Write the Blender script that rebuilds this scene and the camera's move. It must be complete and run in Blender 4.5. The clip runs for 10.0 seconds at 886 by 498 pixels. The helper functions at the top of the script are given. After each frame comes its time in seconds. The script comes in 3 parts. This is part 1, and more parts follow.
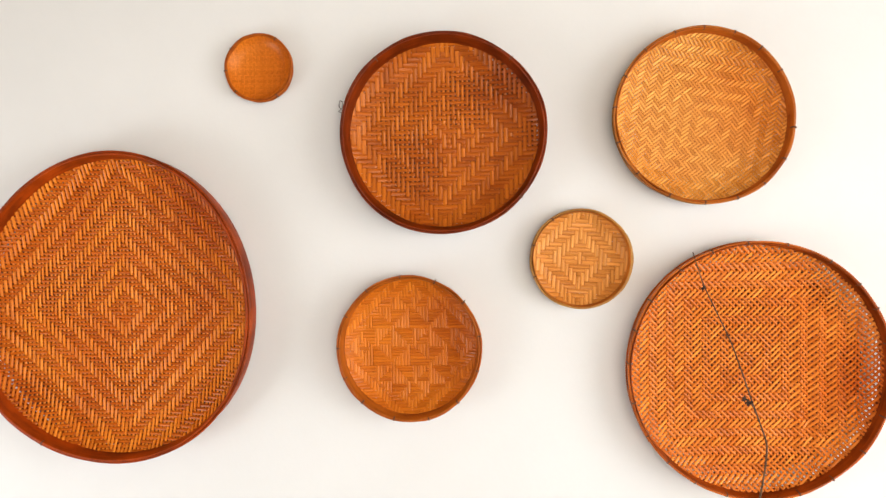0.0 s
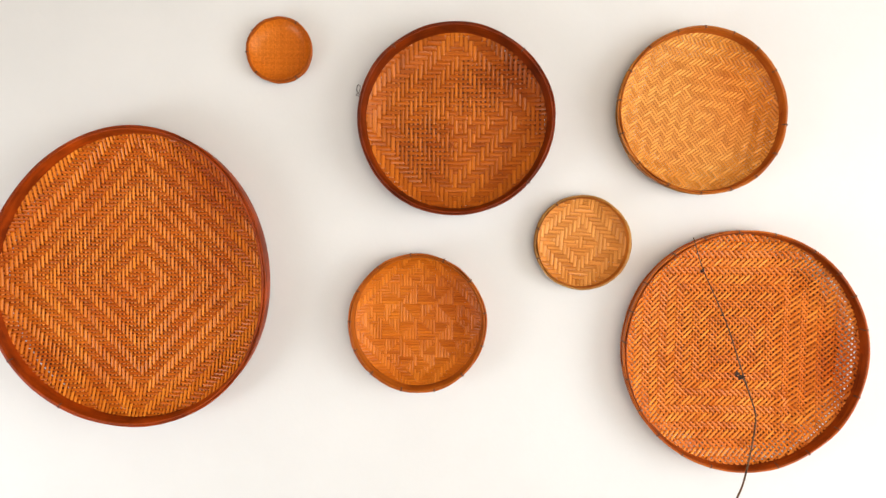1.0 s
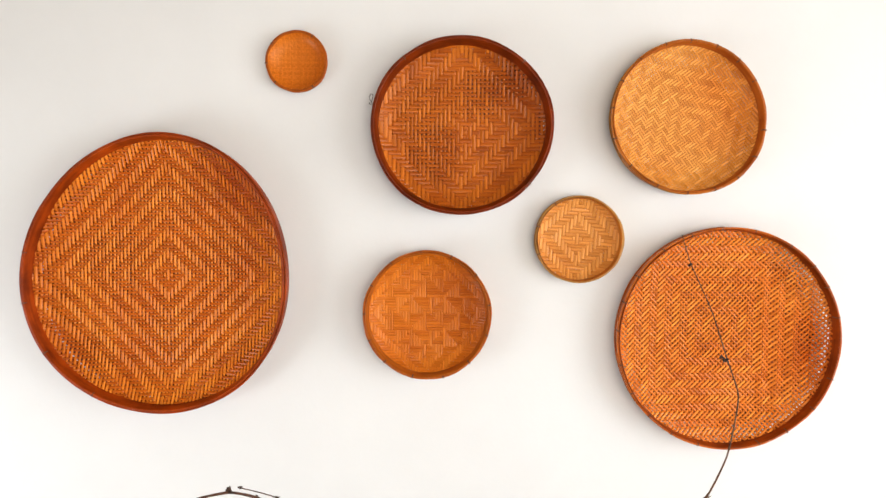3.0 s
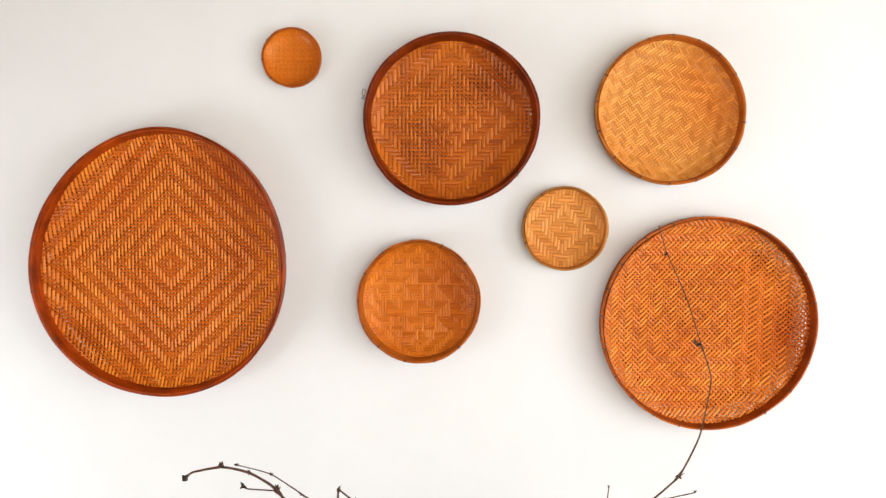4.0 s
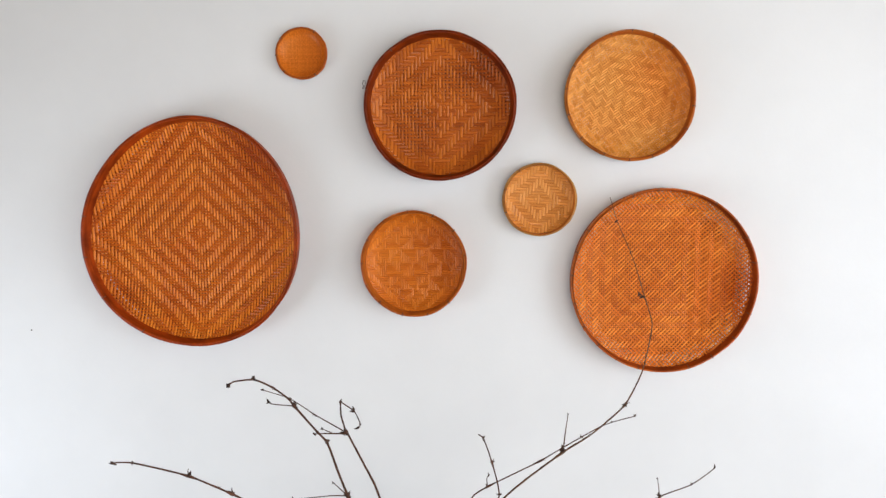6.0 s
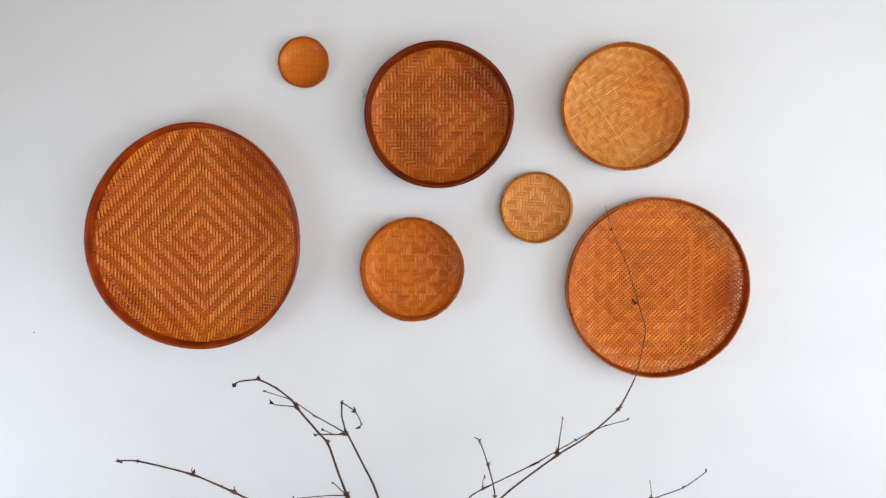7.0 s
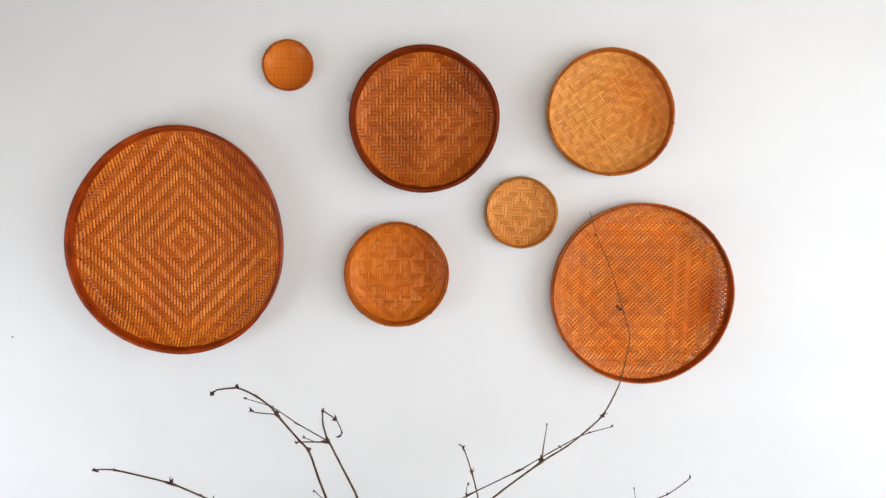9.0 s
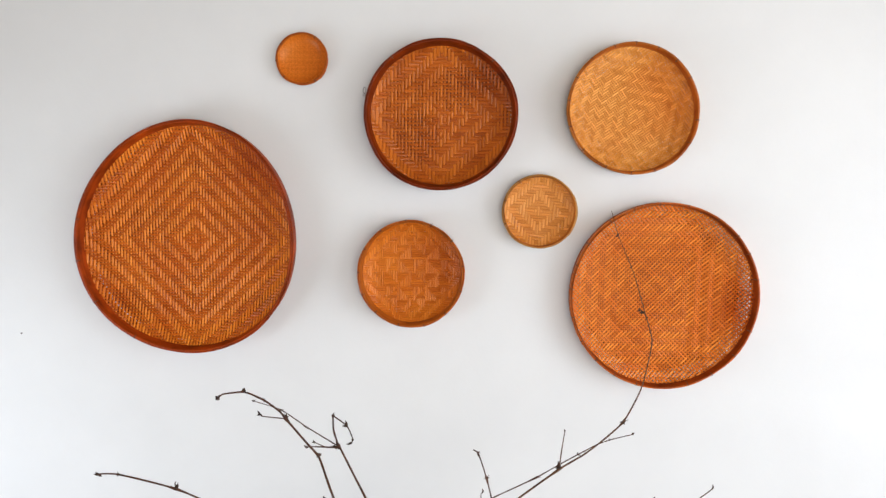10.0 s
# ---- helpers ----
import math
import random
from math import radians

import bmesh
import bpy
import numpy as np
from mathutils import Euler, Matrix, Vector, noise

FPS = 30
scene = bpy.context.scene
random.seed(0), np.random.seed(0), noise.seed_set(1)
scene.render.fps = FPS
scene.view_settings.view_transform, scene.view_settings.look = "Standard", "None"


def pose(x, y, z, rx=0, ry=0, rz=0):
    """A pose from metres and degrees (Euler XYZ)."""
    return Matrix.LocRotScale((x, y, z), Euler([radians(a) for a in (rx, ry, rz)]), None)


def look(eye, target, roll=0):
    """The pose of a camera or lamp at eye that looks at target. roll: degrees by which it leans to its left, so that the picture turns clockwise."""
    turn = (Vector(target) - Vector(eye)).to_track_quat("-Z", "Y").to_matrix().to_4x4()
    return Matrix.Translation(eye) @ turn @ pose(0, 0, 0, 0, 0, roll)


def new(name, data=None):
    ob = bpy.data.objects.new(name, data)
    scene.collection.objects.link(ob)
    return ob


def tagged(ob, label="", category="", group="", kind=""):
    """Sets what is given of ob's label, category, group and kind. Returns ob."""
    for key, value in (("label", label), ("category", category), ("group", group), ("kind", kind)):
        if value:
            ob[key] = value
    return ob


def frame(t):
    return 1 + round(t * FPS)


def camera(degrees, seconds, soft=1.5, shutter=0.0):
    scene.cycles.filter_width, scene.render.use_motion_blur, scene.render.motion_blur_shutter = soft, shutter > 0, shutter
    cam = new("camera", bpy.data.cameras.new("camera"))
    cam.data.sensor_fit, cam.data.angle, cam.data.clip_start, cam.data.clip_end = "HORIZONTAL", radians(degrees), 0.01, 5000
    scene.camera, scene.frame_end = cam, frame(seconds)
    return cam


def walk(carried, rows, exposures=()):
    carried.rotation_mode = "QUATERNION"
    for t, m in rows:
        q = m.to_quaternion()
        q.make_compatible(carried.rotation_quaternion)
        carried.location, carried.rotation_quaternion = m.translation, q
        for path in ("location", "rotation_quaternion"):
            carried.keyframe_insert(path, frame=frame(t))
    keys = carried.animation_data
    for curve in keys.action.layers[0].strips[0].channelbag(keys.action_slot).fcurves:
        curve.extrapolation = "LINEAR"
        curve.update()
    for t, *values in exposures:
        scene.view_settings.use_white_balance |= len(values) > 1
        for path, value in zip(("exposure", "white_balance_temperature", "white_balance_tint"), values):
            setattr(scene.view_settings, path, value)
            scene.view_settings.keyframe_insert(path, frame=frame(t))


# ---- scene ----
# ---------------------------------------------------------------- camera
cam = camera(60.9, 10.0, soft=1.4)
PATH = [
    (0, (0.094, -1.839, 1.557), (-0.042, 0.155, 1.493), -1.0),
    (0.5, (0.022, -1.893, 1.549), (-0.074, 0.103, 1.477), -0.2),
    (1, (0.011, -1.937, 1.545), (-0.055, 0.059, 1.445), 0.7),
    (1.5, (-0.003, -1.981, 1.543), (-0.064, 0.015, 1.434), 0.2),
    (2, (-0.029, -2.007, 1.549), (-0.085, -0.011, 1.434), 0.6),
    (2.5, (-0.057, -2.055, 1.549), (-0.075, -0.058, 1.44), 0.7),
    (3.8, (-0.01, -2.142, 1.577), (-0.052, -0.148, 1.434), -0.1),
    (4, (-0.002, -2.167, 1.578), (-0.043, -0.174, 1.422), 0.2),
    (4.5, (0.025, -2.27, 1.583), (-0.047, -0.281, 1.391), 0.4),
    (5, (0.05, -2.371, 1.594), (-0.037, -0.389, 1.335), -0.2),
    (6.5, (0.088, -2.542, 1.612), (0.009, -0.557, 1.382), -0.4),
    (7, (0.076, -2.553, 1.612), (0.008, -0.567, 1.39), 0.1),
    (7.5, (0.082, -2.553, 1.619), (0.02, -0.565, 1.411), -0.1),
    (8, (0.087, -2.547, 1.617), (0.039, -0.558, 1.411), 0.1),
    (8.5, (0.091, -2.541, 1.618), (0.039, -0.554, 1.399), 0.3),
    (9, (0.086, -2.538, 1.618), (0.05, -0.55, 1.403), 0.4),
    (9.5, (0.085, -2.523, 1.614), (0.034, -0.536, 1.394), 0.0),
    (10, (0.08, -2.475, 1.614), (0.006, -0.488, 1.394), 0.8),
]
EXPOSURES = [(0.0, 0.44, 6680, 10), (2.5, 0.45, 6540, 10), (4.5, 0.43, 6420, 10), (5.0, 0.33, 6350, 10), (6.5, 0.07, 5960, 10), (7.0, 0.06, 5940, 10), (7.5, 0.14, 6000, 10), (10.0, 0.18, 6110, 10)]
walk(cam, [(t, look(eye, target, roll)) for t, eye, target, roll in PATH], EXPOSURES)

# ---------------------------------------------------------------- world and light
world = bpy.data.worlds.new("sky")
scene.world = world
world.use_nodes = True
wn = world.node_tree.nodes
sky = wn.new("ShaderNodeTexSky")
sky.sky_type, sky.sun_disc = "NISHITA", False
sky.sun_elevation, sky.sun_rotation = radians(40), radians(120)
world.node_tree.links.new(sky.outputs[0], wn["Background"].inputs[0])
wn["Background"].inputs[1].default_value = 0.1


def window_light(name, m, sx, sy, watts, colour):
    """Daylight that enters through an opening of the room."""
    d = bpy.data.lights.new(name, "AREA")
    d.shape, d.size, d.size_y, d.energy, d.color = "RECTANGLE", sx, sy, watts, colour
    ob = new(name, d)
    ob.matrix_world = m
    return ob


X0, X1, Y0, TOP, WALL = -2.3, 3.1, -5.2, 2.75, 0.015
WIN_R = (-3.7, -0.9, 0.1, 2.3)    # y from, y to, z from, z to
WIN_L = (-2.2, -0.5, 0.1, 1.05)
WIN_B = (0.1, 2.9, 0.5, 2.3)       # x from, x to, z from, z to
window_light("daylight_right", look((X1 + 0.05, -2.3, 1.2), (0, -2.3, 1.2)), 2.7, 2.1, 96, (0.91, 0.95, 1.0))
window_light("daylight_left", look((X0 - 0.05, -1.35, 0.57), (0, -1.35, 0.57)), 1.6, 0.9, 29, (0.90, 0.945, 1.0))
window_light("daylight_back", look((1.5, Y0 - 0.05, 1.4), (1.5, 0, 1.4)), 2.7, 1.7, 100, (1.0, 0.96, 0.90))


# ---------------------------------------------------------------- materials
def material(name, rough=0.5):
    m = bpy.data.materials.new(name)
    m.use_nodes = True
    nt = m.node_tree
    b = nt.nodes["Principled BSDF"]
    b.inputs["Roughness"].default_value = rough
    return m, nt, b


def add(nt, kind, **values):
    n = nt.nodes.new("ShaderNode" + kind)
    for key, v in values.items():
        n.inputs[key.replace("_", " ")].default_value = v
    return n


def ramp(nt, fac, stops):
    n = nt.nodes.new("ShaderNodeValToRGB")
    e = n.color_ramp.elements
    while len(e) < len(stops):
        e.new(0.5)
    for k, (pos, c) in zip(e, stops):
        k.position, k.color = pos, (*c, 1)
    nt.links.new(fac, n.inputs[0])
    return n.outputs[0]


def mixed(nt, a, b, fac, how="MIX"):
    n = nt.nodes.new("ShaderNodeMix")
    n.data_type, n.blend_type = "RGBA", how
    for slot, v in ((0, fac), (6, a), (7, b)):
        if isinstance(v, (int, float)):
            n.inputs[slot].default_value = v
        elif isinstance(v, tuple):
            n.inputs[slot].default_value = (*v, 1)
        else:
            nt.links.new(v, n.inputs[slot])
    return n.outputs[2]


def wave_of(nt, v):
    """0 along the middle of a strip, 1 along its edges."""
    n = nt.nodes.new("ShaderNodeMath")
    n.operation = "MULTIPLY_ADD"
    n.inputs[1].default_value, n.inputs[2].default_value = 200.0, -1.0
    nt.links.new(v, n.inputs[0])
    m = nt.nodes.new("ShaderNodeMath")
    m.operation = "ABSOLUTE"
    nt.links.new(n.outputs[0], m.inputs[0])
    return m.outputs[0]


def splint_material(name, low, high, stain, patch=(0, 0, 0.01), lacquer_shade=(1, 1, 1), rough=0.32, edges=0.7, gloss=(1.0, 0.78, 0.55)):
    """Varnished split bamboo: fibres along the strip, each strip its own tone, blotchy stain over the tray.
    patch (centre x, z and reach): uneven varnish, the rim's inside shade painted in."""
    m, nt, b = material(name, rough)
    tc = nt.nodes.new("ShaderNodeTexCoord")
    info = nt.nodes.new("ShaderNodeObjectInfo")
    mp = add(nt, "Mapping", Scale=(9, 420, 1))
    shift = nt.nodes.new("ShaderNodeCombineXYZ")
    big = nt.nodes.new("ShaderNodeMath")
    big.operation = "MULTIPLY"
    big.inputs[1].default_value = 37.0
    nt.links.new(info.outputs["Random"], big.inputs[0])
    nt.links.new(big.outputs[0], shift.inputs[2])
    nt.links.new(tc.outputs["UV"], mp.inputs[0])
    nt.links.new(shift.outputs[0], mp.inputs[1])
    fibre = add(nt, "TexNoise", Scale=1.0, Detail=4.0, Roughness=0.6)
    nt.links.new(mp.outputs[0], fibre.inputs["Vector"])
    blot = add(nt, "TexNoise", Scale=7.0, Detail=3.0, Roughness=0.55)
    nt.links.new(tc.outputs["Object"], blot.inputs["Vector"])
    tone = ramp(nt, info.outputs["Random"], [(0.0, low), (1.0, high)])
    grain = ramp(nt, fibre.outputs[0], [(0.3, (0.62, 0.55, 0.5)), (0.62, (1.08, 1.08, 1.08))])
    c = mixed(nt, tone, grain, 0.8, "MULTIPLY")
    cross = nt.nodes.new("ShaderNodeSeparateXYZ")       # darker and redder along both cut edges of the strip
    nt.links.new(tc.outputs["UV"], cross.inputs[0])
    rims = ramp(nt, wave_of(nt, cross.outputs[1]), [(0.45, (1, 1, 1)), (0.95, (0.60, 0.42, 0.28))])
    c = mixed(nt, c, rims, edges, "MULTIPLY")
    spots = ramp(nt, blot.outputs[0], [(0.35, (1, 1, 1)), (0.72, stain)])
    c = mixed(nt, c, spots, 1.0, "MULTIPLY")
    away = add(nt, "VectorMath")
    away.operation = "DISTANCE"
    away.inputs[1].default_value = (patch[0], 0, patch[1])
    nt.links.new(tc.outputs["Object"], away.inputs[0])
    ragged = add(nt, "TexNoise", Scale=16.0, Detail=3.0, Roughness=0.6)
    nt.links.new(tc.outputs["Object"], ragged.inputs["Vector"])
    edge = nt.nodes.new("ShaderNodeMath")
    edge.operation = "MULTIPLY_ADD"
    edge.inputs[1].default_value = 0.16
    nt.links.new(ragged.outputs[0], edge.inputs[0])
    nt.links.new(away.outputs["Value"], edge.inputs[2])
    # Patch colour: redder varnish together with the soft shade inside the rim.
    coat_shade = ramp(nt, edge.outputs[0], [(patch[2] * 0.55 + 0.05, lacquer_shade), (patch[2] * 1.1 + 0.09, (1, 1, 1))])
    c = mixed(nt, c, coat_shade, 1.0, "MULTIPLY")
    nt.links.new(c, b.inputs["Base Color"])
    bump = add(nt, "Bump", Strength=0.25, Distance=0.0006)
    nt.links.new(fibre.outputs[0], bump.inputs["Height"])
    nt.links.new(bump.outputs[0], b.inputs["Normal"])
    b.inputs["Specular IOR Level"].default_value = 0.3
    b.inputs["Specular Tint"].default_value = (*gloss, 1)
    return m


def hoop_material(name, low, high, rough=0.4):
    """Bent bamboo hoop: long fibres along the band, darker nodes and grime."""
    m, nt, b = material(name, rough)
    tc = nt.nodes.new("ShaderNodeTexCoord")
    mp = add(nt, "Mapping", Scale=(5, 260, 1))
    nt.links.new(tc.outputs["UV"], mp.inputs[0])
    fibre = add(nt, "TexNoise", Scale=1.0, Detail=5.0, Roughness=0.6)
    nt.links.new(mp.outputs[0], fibre.inputs["Vector"])
    blot = add(nt, "TexNoise", Scale=11.0, Detail=4.0, Roughness=0.6)
    nt.links.new(tc.outputs["Object"], blot.inputs["Vector"])
    f = mixed(nt, fibre.outputs[0], blot.outputs[0], 0.55)
    c = ramp(nt, f, [(0.36, low), (0.62, high)])
    nt.links.new(c, b.inputs["Base Color"])
    bump = add(nt, "Bump", Strength=0.3, Distance=0.0008)
    nt.links.new(fibre.outputs[0], bump.inputs["Height"])
    nt.links.new(bump.outputs[0], b.inputs["Normal"])
    b.inputs["Specular IOR Level"].default_value = 0.15
    return m


def plain_material(name, low, high, scale, rough, bump_mm=0.3, detail=5.0, gloss=0.5):
    m, nt, b = material(name, rough)
    b.inputs["Specular IOR Level"].default_value = gloss
    tc = nt.nodes.new("ShaderNodeTexCoord")
    n = add(nt, "TexNoise", Scale=scale, Detail=detail, Roughness=0.6)
    nt.links.new(tc.outputs["Object"], n.inputs["Vector"])
    nt.links.new(ramp(nt, n.outputs[0], [(0.3, low), (0.7, high)]), b.inputs["Base Color"])
    fine = add(nt, "TexNoise", Scale=scale * 40, Detail=3.0)
    nt.links.new(tc.outputs["Object"], fine.inputs["Vector"])
    bump = add(nt, "Bump", Strength=0.4, Distance=bump_mm / 1000)
    nt.links.new(fine.outputs[0], bump.inputs["Height"])
    nt.links.new(bump.outputs[0], b.inputs["Normal"])
    return m


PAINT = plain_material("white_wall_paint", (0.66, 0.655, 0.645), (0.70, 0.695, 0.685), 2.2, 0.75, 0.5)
# Unseen side and rear walls, added and toned dark to cut bounced light.
ROOM = plain_material("low_bounce_taupe", (0.36, 0.34, 0.31), (0.42, 0.40, 0.37), 2.2, 0.75, 0.5)
# Unseen ceiling; its beige is chosen to warm the light high on the wall.
CEILING = plain_material("warm_bounce_beige", (0.40, 0.32, 0.23), (0.47, 0.385, 0.285), 2.0, 0.8)
FLOOR = plain_material("pale_floor", (0.30, 0.28, 0.26), (0.38, 0.36, 0.33), 3.0, 0.5)
TWIG = plain_material("dry_twig_bark", (0.02, 0.009, 0.006), (0.12, 0.052, 0.030), 60.0, 0.8, 0.5, gloss=0.15)
TWIG_GREY = plain_material("grey_brown_twig_bark", (0.03, 0.015, 0.009), (0.16, 0.082, 0.042), 60.0, 0.8, 0.5, gloss=0.15)
BUD = plain_material("dry_bud", (0.02, 0.014, 0.012), (0.09, 0.05, 0.032), 90.0, 0.85, 0.5, gloss=0.15)
GLAZE = plain_material("stoneware_glaze", (0.30, 0.27, 0.23), (0.38, 0.35, 0.30), 9.0, 0.35)
TIE = plain_material("dark_rattan_tie", (0.05, 0.015, 0.005), (0.13, 0.04, 0.013), 80.0, 0.6)
HOLE_SHADE = plain_material("hole_shade", (0.08, 0.018, 0.003), (0.17, 0.042, 0.006), 30.0, 0.7, 0.5)
WIRE = plain_material("thin_wire", (0.05, 0.045, 0.04), (0.12, 0.11, 0.10), 80.0, 0.45)
MARK = plain_material("dark_mark", (0.05, 0.045, 0.04), (0.09, 0.08, 0.07), 80.0, 0.8)

# Warp and weft tones differ: how light catches each strip direction, put into colour.
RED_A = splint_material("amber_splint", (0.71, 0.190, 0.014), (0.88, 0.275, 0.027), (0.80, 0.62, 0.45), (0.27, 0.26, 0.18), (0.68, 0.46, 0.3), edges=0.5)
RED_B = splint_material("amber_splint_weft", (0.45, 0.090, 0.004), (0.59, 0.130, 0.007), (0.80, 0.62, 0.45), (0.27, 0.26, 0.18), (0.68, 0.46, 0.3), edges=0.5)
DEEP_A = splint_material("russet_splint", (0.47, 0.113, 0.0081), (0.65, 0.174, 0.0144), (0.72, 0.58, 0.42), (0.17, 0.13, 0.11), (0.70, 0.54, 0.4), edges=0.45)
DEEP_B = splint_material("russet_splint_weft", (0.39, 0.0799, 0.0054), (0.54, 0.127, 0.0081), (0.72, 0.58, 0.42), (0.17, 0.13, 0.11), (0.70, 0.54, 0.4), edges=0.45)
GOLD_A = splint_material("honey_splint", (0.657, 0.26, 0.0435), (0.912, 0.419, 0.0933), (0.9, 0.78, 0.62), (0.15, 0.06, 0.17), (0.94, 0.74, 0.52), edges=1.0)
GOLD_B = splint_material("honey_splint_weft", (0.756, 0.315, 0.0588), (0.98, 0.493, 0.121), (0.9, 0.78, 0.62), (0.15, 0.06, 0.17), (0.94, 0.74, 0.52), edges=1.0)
STRAW_A = splint_material("straw_splint", (0.605, 0.244, 0.0486), (0.842, 0.38, 0.0972), (0.85, 0.72, 0.55), edges=0.5)
STRAW_B = splint_material("straw_splint_weft", (0.54, 0.203, 0.0369), (0.756, 0.31, 0.068), (0.85, 0.72, 0.55), edges=0.5)
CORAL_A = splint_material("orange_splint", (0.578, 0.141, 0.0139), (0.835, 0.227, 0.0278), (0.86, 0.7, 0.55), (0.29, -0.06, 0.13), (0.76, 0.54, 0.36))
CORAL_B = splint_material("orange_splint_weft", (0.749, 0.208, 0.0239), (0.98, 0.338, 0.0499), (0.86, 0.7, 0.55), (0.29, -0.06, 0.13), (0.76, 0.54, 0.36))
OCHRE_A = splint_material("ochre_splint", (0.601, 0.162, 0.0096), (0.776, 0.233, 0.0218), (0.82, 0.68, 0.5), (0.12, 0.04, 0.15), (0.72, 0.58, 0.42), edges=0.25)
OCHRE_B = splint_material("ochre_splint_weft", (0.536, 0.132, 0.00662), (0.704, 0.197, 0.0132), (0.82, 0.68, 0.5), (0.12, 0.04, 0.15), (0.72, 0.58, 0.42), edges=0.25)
HOOP_RED = hoop_material("mahogany_hoop", (0.10, 0.012, 0.001), (0.38, 0.052, 0.003))
HOOP_DARK = hoop_material("dark_brown_hoop", (0.055, 0.007, 0.001), (0.23, 0.030, 0.002))
HOOP_GOLD = hoop_material("honey_hoop", (0.24, 0.058, 0.006), (0.52, 0.165, 0.022))
HOOP_STRAW = hoop_material("straw_hoop", (0.24, 0.10, 0.022), (0.54, 0.27, 0.068))
HOOP_AMBER = hoop_material("ochre_hoop", (0.20, 0.042, 0.004), (0.46, 0.118, 0.012))
HOOP_ORANGE = hoop_material("amber_hoop", (0.25, 0.042, 0.004), (0.58, 0.14, 0.015))
HOOP_BRICK = hoop_material("brick_red_hoop", (0.09, 0.012, 0.001), (0.32, 0.052, 0.004))
HOOP_CORAL = hoop_material("orange_hoop", (0.22, 0.040, 0.004), (0.50, 0.125, 0.014))


# ---------------------------------------------------------------- building helpers
def part(name, bm, mat, parent, label="", smooth=True, crease=0):
    """Links a bmesh as one mesh object under a thing or a part."""
    me = bpy.data.meshes.new(name)
    bm.to_mesh(me)
    bm.free()
    return mesh_part(name, me, mat, parent, label, smooth, crease)


def mesh_part(name, me, mat, parent, label="", smooth=True, crease=0):
    me.materials.append(mat)
    me.polygons.foreach_set("use_smooth", [smooth] * len(me.polygons))
    if smooth and crease:
        me.set_sharp_from_angle(angle=radians(crease))
    ob = new(name, me)
    ob.parent = parent
    if label:
        tagged(ob, label)
    return ob


def box_bm(*boxes):
    bm = bmesh.new()
    for x0, x1, y0, y1, z0, z1 in boxes:
        v = [bm.verts.new(p) for p in ((x0, y0, z0), (x1, y0, z0), (x1, y1, z0), (x0, y1, z0),
                                       (x0, y0, z1), (x1, y0, z1), (x1, y1, z1), (x0, y1, z1))]
        for f in ((3, 2, 1, 0), (4, 5, 6, 7), (0, 1, 5, 4), (1, 2, 6, 5), (2, 3, 7, 6), (3, 0, 4, 7)):
            bm.faces.new([v[k] for k in f])
    return bm


def structure(name, bm, mat, label, category):
    return tagged(part(name, bm, mat, None, smooth=False), label, category, kind="structure")


# ---------------------------------------------------------------- the room
T = 0.15
structure("wall_north", box_bm((X0 - T, X1 + T, WALL, WALL + T, 0, TOP)), PAINT, "white painted plaster wall behind the trays", "wall")
a, b, c, d = WIN_R
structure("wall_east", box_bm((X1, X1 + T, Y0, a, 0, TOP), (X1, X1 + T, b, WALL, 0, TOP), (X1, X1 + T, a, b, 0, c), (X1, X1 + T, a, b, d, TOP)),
          ROOM, "unseen side wall, taupe to cut bounce light, with a window opening", "wall")
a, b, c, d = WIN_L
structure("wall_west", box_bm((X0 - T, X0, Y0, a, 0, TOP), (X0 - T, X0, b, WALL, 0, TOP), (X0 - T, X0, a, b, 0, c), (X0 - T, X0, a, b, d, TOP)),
          ROOM, "unseen side wall, taupe to cut bounce light, with a window opening", "wall")
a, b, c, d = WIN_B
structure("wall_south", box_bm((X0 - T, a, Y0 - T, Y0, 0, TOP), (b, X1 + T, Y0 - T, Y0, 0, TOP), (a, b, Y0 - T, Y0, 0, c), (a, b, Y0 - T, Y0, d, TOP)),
          ROOM, "unseen rear wall, taupe to cut bounce light, with a wide window opening", "wall")
structure("ceiling", box_bm((X0 - T, X1 + T, Y0 - T, WALL + T, TOP, TOP + T)), CEILING, "unseen ceiling, warm beige to tint the light on the upper wall", "ceiling")
structure("floor", box_bm((X0 - T, X1 + T, Y0 - T, WALL + T, -T, 0)), FLOOR, "plain pale floor under the wall", "floor")


# ---------------------------------------------------------------- woven bamboo trays
def outline(rx, rz, wobble):
    """The radius of a hand-bent hoop by angle: an ellipse with slow irregular waves."""
    def radius(t):
        r = rx * rz / math.sqrt((rz * math.cos(t)) ** 2 + (rx * math.sin(t)) ** 2)
        return r * (1 + sum(k * math.cos(n * (t - radians(ph))) for n, k, ph in wobble))
    return radius


